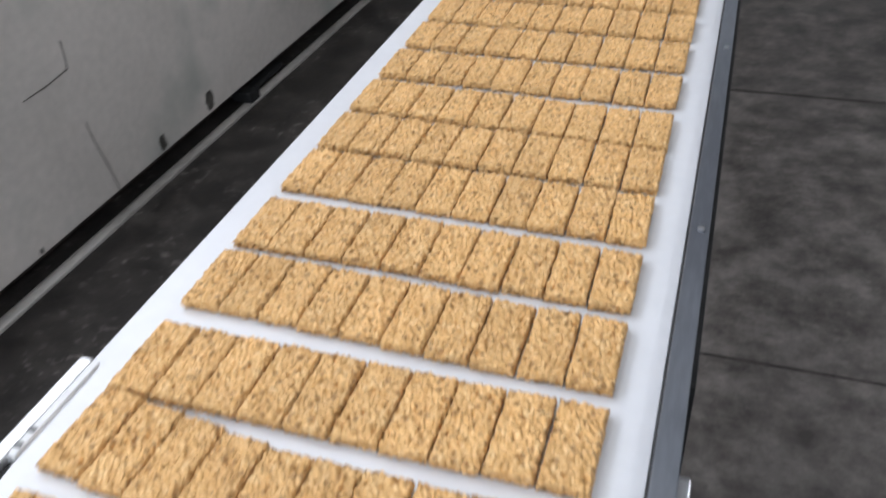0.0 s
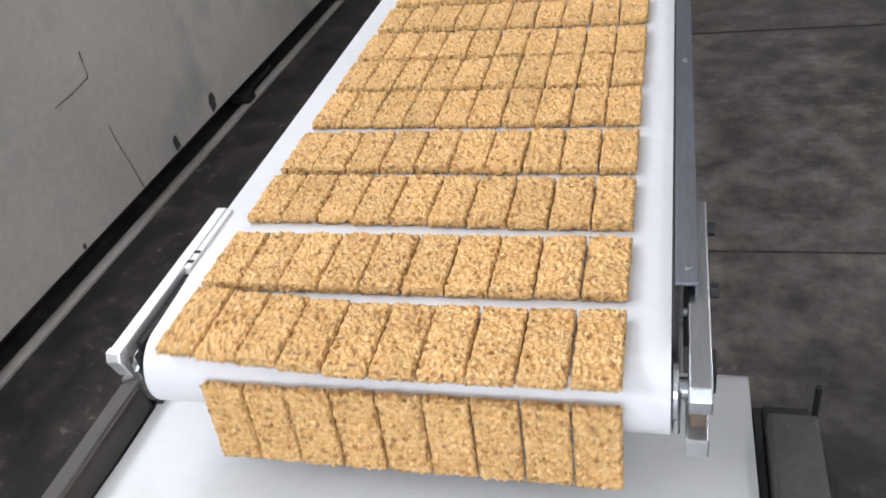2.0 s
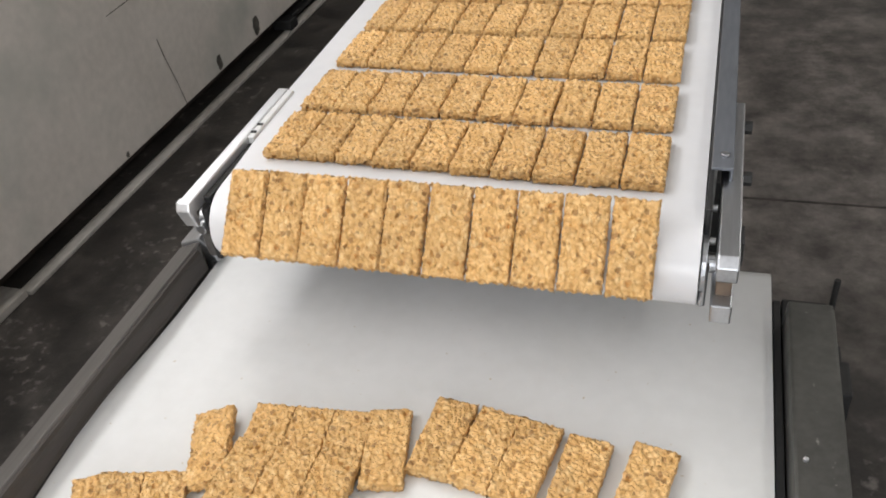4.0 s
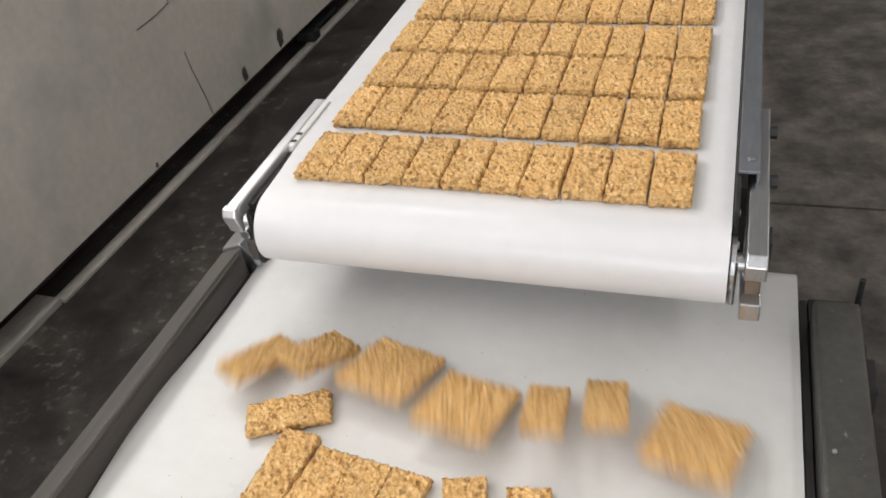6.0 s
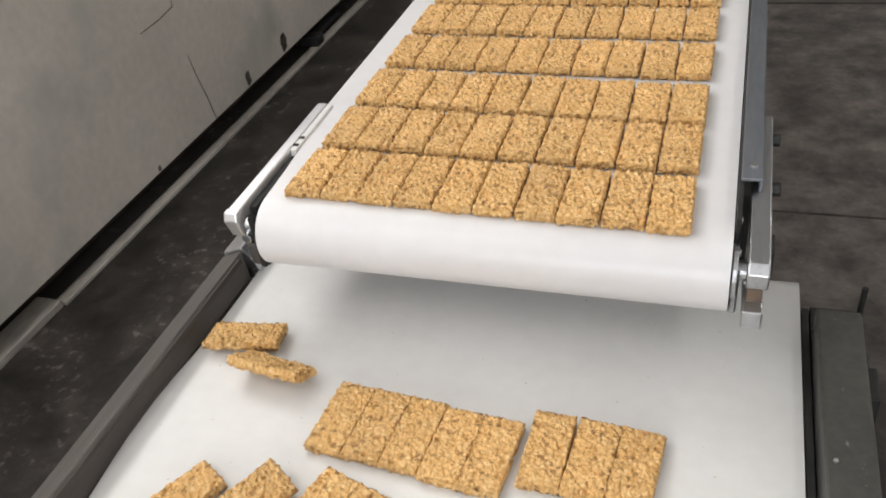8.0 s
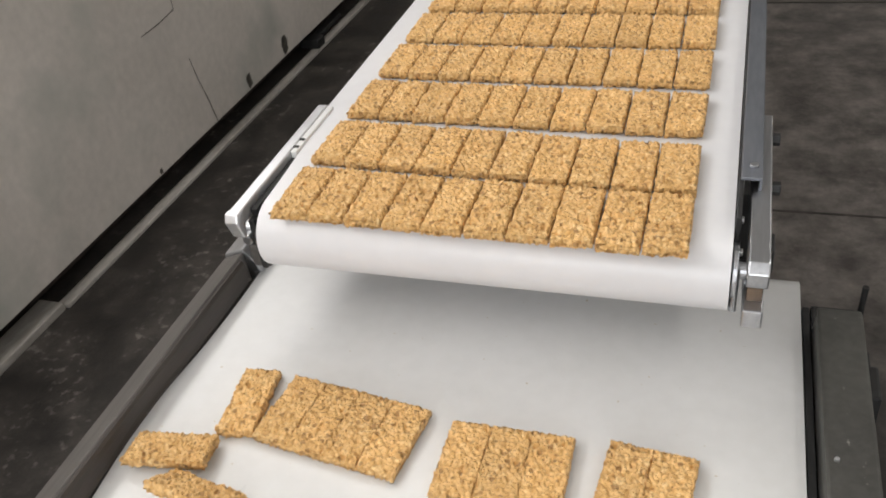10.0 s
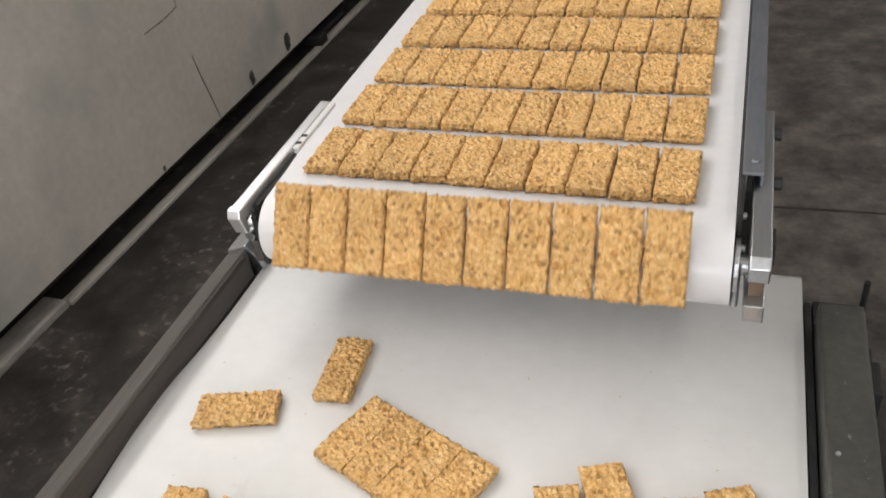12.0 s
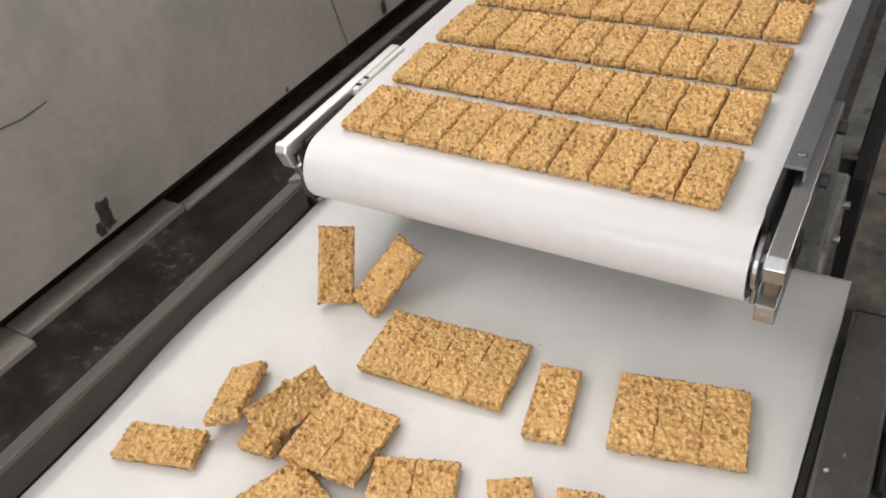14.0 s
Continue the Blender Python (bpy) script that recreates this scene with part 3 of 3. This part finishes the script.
    rod(bm, (0.3650, 0.044, 0.690), 0.0030, 0.100, "Z", 10)
    part("guide_pin", bm, BLACK, c)
    bm = bmesh.new()
    box(bm, 0.3640, 0.3850, 0.010, 0.060, 0.628, 0.640, 0.001)
    box(bm, 0.3640, 0.3800, -0.055, -0.012, 0.640, 0.690, 0.003)
    rod(bm, (0.372, -0.085, 0.660), 0.005, 0.07, "Y", 10)
    part("guide_clamp", bm, BLACK, c, "black clamp with a short rod")
    for y in (-0.25, -2.0):
        for x in (-0.36, 0.322):
            bm = bmesh.new()
            box(bm, x, x + 0.04, y, y + 0.04, 0.0, 0.6395, 0.003)
            part("leg", bm, DARK_STEEL, c)
    bm = bmesh.new()
    box(bm, -0.30, 0.30, -2.3, 0.02, 0.664, 0.690, 0.002)
    part("bed", bm, STEEL, c)
    return c


# ---- cereal bars ----
BAR_W, BAR_L, BAR_H = 0.0386, 0.0840, 0.0122


def grain_relief(p, o):
    """Height of the grains at p: domes of long puffed grains with crevices, and deep pits between them."""
    lie = noise.noise(p * 55 + o)
    q = Vector((p.x * 125, p.y * 215, p.z * 170)) if lie > 0.0 else Vector((p.x * 215, p.y * 125, p.z * 170))
    d = noise.voronoi(q + o)[0]
    h = 0.0030 * (min(1.0, (d[1] - d[0]) / 0.5) - 0.6) + 0.0009 * noise.noise(p * 60 + o)
    hole = noise.voronoi(p * 118 + o * 3)
    if hole[0][0] < 0.40 and noise.cell(hole[1][0] * 7.31) > 0.05:
        h -= 0.0062 * (1 - hole[0][0] / 0.40)
    return h


def bar_mesh(seed):
    """One cereal bar: grains bulge on both faces, edges are rounded and ragged."""
    rnd = random.Random(seed)
    o = Vector((rnd.uniform(0, 50), rnd.uniform(0, 50), rnd.uniform(0, 50)))
    nx, ny, nz = 33, 70, 4
    verts, index, faces = [], {}, []

    def key(i, j, k):
        if (i, j, k) not in index:
            x, y, z = (i / nx - 0.5) * BAR_W, (j / ny - 0.5) * BAR_L, (k / nz - 0.5) * BAR_H
            p = Vector((x, y, z))
            h = grain_relief(p, o)
            n = Vector((0, 0, 0))
            if k in (0, nz):
                n.z = 1 if k else -0.8
            if i in (0, nx):
                n.x = 0.35 if i else -0.35
            if j in (0, ny):
                n.y = 0.9 if j else -0.9
            q = p + n * h
            # rounded, crumbling edges
            ex, ey = BAR_W / 2 - abs(x), BAR_L / 2 - abs(y)
            if k in (0, nz):
                drop = 0.0026 * max(0.0, 1 - ex / 0.0034) ** 2 * (1.0 if k else 0.1) + 0.0020 * max(0.0, 1 - ey / 0.0040) ** 2
                q.z -= math.copysign(drop, z)
                if ex < 1e-6:
                    q.x -= math.copysign(0.0007, x) * rnd.uniform(0.3, 1.5)
                if ey < 1e-6:
                    q.y -= math.copysign(0.0014, y) * rnd.uniform(0.3, 1.5)
            index[(i, j, k)] = len(verts)
            verts.append(q)
        return index[(i, j, k)]

    for i in range(nx):
        for j in range(ny):
            faces.append((key(i, j, nz), key(i + 1, j, nz), key(i + 1, j + 1, nz), key(i, j + 1, nz)))
            faces.append((key(i, j, 0), key(i, j + 1, 0), key(i + 1, j + 1, 0), key(i + 1, j, 0)))
    for k in range(nz):
        for i in range(nx):
            faces.append((key(i, 0, k), key(i + 1, 0, k), key(i + 1, 0, k + 1), key(i, 0, k + 1)))
            faces.append((key(i, ny, k), key(i, ny, k + 1), key(i + 1, ny, k + 1), key(i + 1, ny, k)))
        for j in range(ny):
            faces.append((key(0, j, k), key(0, j, k + 1), key(0, j + 1, k + 1), key(0, j + 1, k)))
            faces.append((key(nx, j, k), key(nx, j + 1, k), key(nx, j + 1, k + 1), key(nx, j, k + 1)))
    me = bpy.data.meshes.new("cereal_bar")
    me.from_pydata(verts, [], faces)
    me.materials.append(CEREAL)
    for p in me.polygons:
        p.use_smooth = True
    me.update()
    return me


BAR_MESHES = [bar_mesh(s) for s in range(9)]

# front edge of each row of ten, in metres behind the roller at the start
ROWS = [-0.055, 0.031, 0.137, 0.244, 0.344, 0.449, 0.545, 0.640, 0.746, 0.852, 0.957]
ROWS += [0.957 + 0.1040 * (k + 1) for k in range(11)]
# travel of the upper belt
TRAVEL = [(0, 0.0), (3, 0.166), (6.5, 0.381), (7.5, 0.446), (8, 0.484), (11, 0.679), (12.5, 0.773), (14, 0.875)]
LOW_SPEED = 0.078
# what becomes of the rows that drop: release time, time of the layout, groups of
# (bars, x, y, turn, lean about x, lean about y, lift)
DROPS = {
    0: (2.20, 3.2, [(1, -0.235, -0.262, 30, 180, 0, 0), (2, -0.195, -0.255, 20, 180, 8, 0.004), (3, -0.080, -0.209, 2, 174, 4, 0.012), (1, 0.01, -0.275, 12, 180, 0, 0), (3, 0.13, -0.285, -6, 180, 0, 0)]),
    1: (2.21, 3.2, [(1, -0.166, -0.176, 21, 180, -12, 0.003), (3, -0.085, -0.156, 5, 180, 0, 0.0), (1, -0.010, -0.144, 12, 180, 0, 0), (1, 0.036, -0.123, -5, 180, 0, 0), (2, 0.094, -0.130, -9, 180, 0, 0), (1, 0.158, -0.142, -7, 180, 0, 0), (1, 0.211, -0.140, -10, 180, 0, 0)]),
    2: (4.05, 5.3, [(1, -0.154, -0.143, 115, 180, 0, 0), (1, -0.132, -0.205, -4, 180, 0, 0), (3, -0.054, -0.224, -7, 180, 0, 0), (1, 0.047, -0.223, 17, 180, 0, 0), (1, 0.100, -0.223, 11, 180, 0, 0), (1, 0.150, -0.231, 10, 180, 0, 0), (1, 0.195, -0.254, -1, 180, 0, 0), (1, 0.274, -0.240, 10, 180, 0, 0)]),
    3: (5.77, 6.3, [(1, -0.213, -0.176, -29, 180, 0, 0), (1, -0.144, -0.169, -28, 180, 20, 0.007), (2, -0.066, -0.164, -17, 180, 0, 0), (2, 0.021, -0.202, -12, 180, 0, 0), (1, 0.101, -0.206, 8, 180, 0, 0), (1, 0.156, -0.185, 9, 180, 0, 0), (2, 0.233, -0.206, -16, 180, 0, 0)]),
    4: (7.43, 8.0, [(1, -0.250, -0.104, 98, 180, 8, 0.005), (1, -0.196, -0.146, 82, 180, 34, 0.012), (3, -0.064, -0.190, -4, 180, 0, 0), (2, 0.031, -0.200, -4, 180, 0, 0), (1, 0.097, -0.186, -1, 180, 0, 0), (2, 0.156, -0.189, -4, 180, 0, 0)]),
    5: (9.00, 10.3, [(1, -0.206, -0.208, 6, 180, 0, 0), (4, -0.101, -0.218, -7, 180, 0, 0), (3, 0.062, -0.235, 1, 180, 0, 0), (2, 0.184, -0.234, -5, 180, 0, 0)]),
    6: (10.57, 11.0, [(1, -0.213, -0.125, 105, 180, 0, 0), (1, -0.131, -0.086, 10, 64, 0, 0.030), (4, -0.027, -0.152, -23, 180, 0, 0), (1, 0.124, -0.191, 18, 180, 0, 0), (1, 0.160, -0.161, 23, 180, 0, 0.001), (1, 0.219, -0.184, 16, 180, 0, 0), (1, 0.265, -0.163, 24, 180, 0, 0)]),
    7: (12.02, 12.5, [(1, -0.181, -0.166, 26, 168, -14, 0.007), (1, -0.113, -0.163, -20, 165, 38, 0.019), (2, -0.055, -0.168, 2, 174, 5, 0.006), (2, 0.033, -0.198, 19, 180, 0, 0), (1, 0.122, -0.180, 31, 180, 0, 0), (1, 0.169, -0.172, 13, 180, 0, 0), (1, 0.215, -0.178, 15, 180, 0, 0), (1, 0.255, -0.165, 14, 180, 0, 0)]),
    8: (13.68, 14.0, [(1, -0.174, -0.112, 34, 58, 12, 0.033), (1, -0.118, -0.100, -20, 36, 12, 0.024), (4, -0.018, -0.159, 3, 180, 0, 0), (1, 0.101, -0.170, 11, 180, 0, 0), (3, 0.210, -0.144, 11, 180, 0, 0)]),
}


STEPS = [0.5 * k for k in range(29)]


def travel(t):
    return float(np.interp(t, [a for a, _ in TRAVEL], [b for _, b in TRAVEL]))


def tipped(x, a):
    """The pose of a bar that lies against the roller, tipped by a degrees."""
    r = UP_R + BAR_H / 2
    return pose(x, UP_AXIS - r * math.sin(radians(a)), UP_TOP - UP_R + r * math.cos(radians(a)), a)


def cereal_bars():
    """All bars: an object each. Returns what motions() needs to know of each one."""
    rnd = random.Random(11)
    made = []
    for r, s in enumerate(ROWS):
        # later rows lie slightly askew on the belt
        skew = rnd.uniform(-0.0015, 0.0015) - (0.008 if r == 7 else 0.0045 if r > 2 else 0.0)
        for k in range(10):
            x = -0.1805 + 0.0403 * k + rnd.uniform(-0.0005, 0.0005)
            y = s - 0.0055 + BAR_L / 2 + skew * (k - 4.5) / 4.5 + rnd.uniform(-0.0012, 0.0012)
            turn = rnd.uniform(-0.8, 0.8)
            if r == 1 and k < 4:
                # the outer bars of this row are pushed back
                y, turn = y + (0.0215, 0.016, 0.009, 0.003)[k], -2
            ob = new("cereal_bar", BAR_MESHES[rnd.randrange(len(BAR_MESHES))])
            tagged(ob, "golden cereal bar of puffed grain and nuts on the belt", "cereal bar", "cereal bars")
            made.append((ob, r, k, x, y, turn))
    return made


def landed(r, k):
    """The group that bar k of row r belongs to, and its slot in it."""
    seen = 0
    for g in DROPS[r][2]:
        if k < seen + g[0]:
            return g, (k - seen - (g[0] - 1) / 2) * 0.0381
        seen += g[0]


def motions():
    for ob, r, k, x, y, turn in BARS:
        spin = pose(0, 0, 0, 0, 0, turn)
        if r not in DROPS:
            walk(ob, [(t, pose(x, y - travel(t), UP_TOP + BAR_H / 2) @ spin) for t in STEPS])
            continue
        release, when, _ = DROPS[r]
        g, slot = landed(r, k)
        rnd = random.Random(r * 100 + k)
        jit = random.Random(r * 100 + int(round(g[1] * 1000)))
        n, gx, gy, ga, lx, ly, lift = g
        def rest(t):
            if (r, k) == (6, 1) and t > 11.15:
                # the bar that first stands leaning falls flat
                return pose(-0.128, -0.131 - LOW_SPEED * (t - 12), LOW_TOP + BAR_H / 2, 0, 0, 4)
            return pose(gx, gy - LOW_SPEED * (t - when), LOW_TOP + BAR_H / 2 + lift, 0, 0, ga) @ pose(0, 0, 0, lx, ly, 0) @ pose(slot, 0, 0)
        def flat(t):
            return pose(x, y - travel(t), UP_TOP + BAR_H / 2) @ spin
        if r == 0:
            back = 0.006 if k < 3 else 0.0
            # the first row sticks to the belt and hangs over the roller for a while
            hang = [(0.0, flat(0.0)), (0.5, pose(x, -0.041 + back, 0.8561, 1)), (1.0, pose(x, -0.066 + back, 0.8505, 15)), (1.25, pose(x, -0.077, 0.842, 30)), (1.5, pose(x, -0.083, 0.829, 48)), (2.0, pose(x, -0.084, 0.788, 85)), (2.2, pose(x, -0.088, 0.770, 96))]
            rows = hang
            if k == 0:
                # the outer bar breaks off early
                release = 1.2
                rows = hang[:3] + [(1.2, tipped(x, 55))]
        else:
            rows = [(t, flat(t)) for t in STEPS if t < release - 0.8]
            tips = [(-0.12, 22), (-0.05, 45), (0, 60)] if r == 1 else [(-0.32, 17), (-0.12, 40), (0, 63)]
            start = release + tips[0][0] - (0.12 if r == 1 else 0.30)
            rows = [(t, m) for t, m in rows if t < start - 0.05] + [(start, flat(start))]
            rows += [(release + dt, tipped(x, a)) for dt, a in tips]
        end = rest(release + 0.30).translation
        late = jit.uniform(-0.015, 0.02)
        rows.append((release + 0.10, pose(x + 0.12 * (end.x - x), -0.100, 0.782, 97)))
        rows.append((release + 0.19, pose(x + 0.6 * (end.x - x), -0.1 + 0.55 * (end.y + 0.1), 0.744, 138, 0, ga * 0.5)))
        rows.append((release + 0.28 + late, rest(release + 0.28 + late)))
        rows += [(release + 0.36, rest(release + 0.36)), (release + 0.42, rest(release + 0.42))]
        rows += [(t, rest(t)) for t in (STEPS if (r, k) != (6, 1) else sorted(STEPS + [11.08, 11.22])) if t > release + 0.5]
        rows = [(t, m) for t, m in rows if t <= 14.1]
        walk(ob, rows)


floor_thing()
walls()
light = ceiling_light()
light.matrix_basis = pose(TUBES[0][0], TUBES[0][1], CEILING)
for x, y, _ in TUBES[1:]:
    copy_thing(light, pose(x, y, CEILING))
upper_conveyor()
lower_conveyor()
BARS = cereal_bars()
motions()
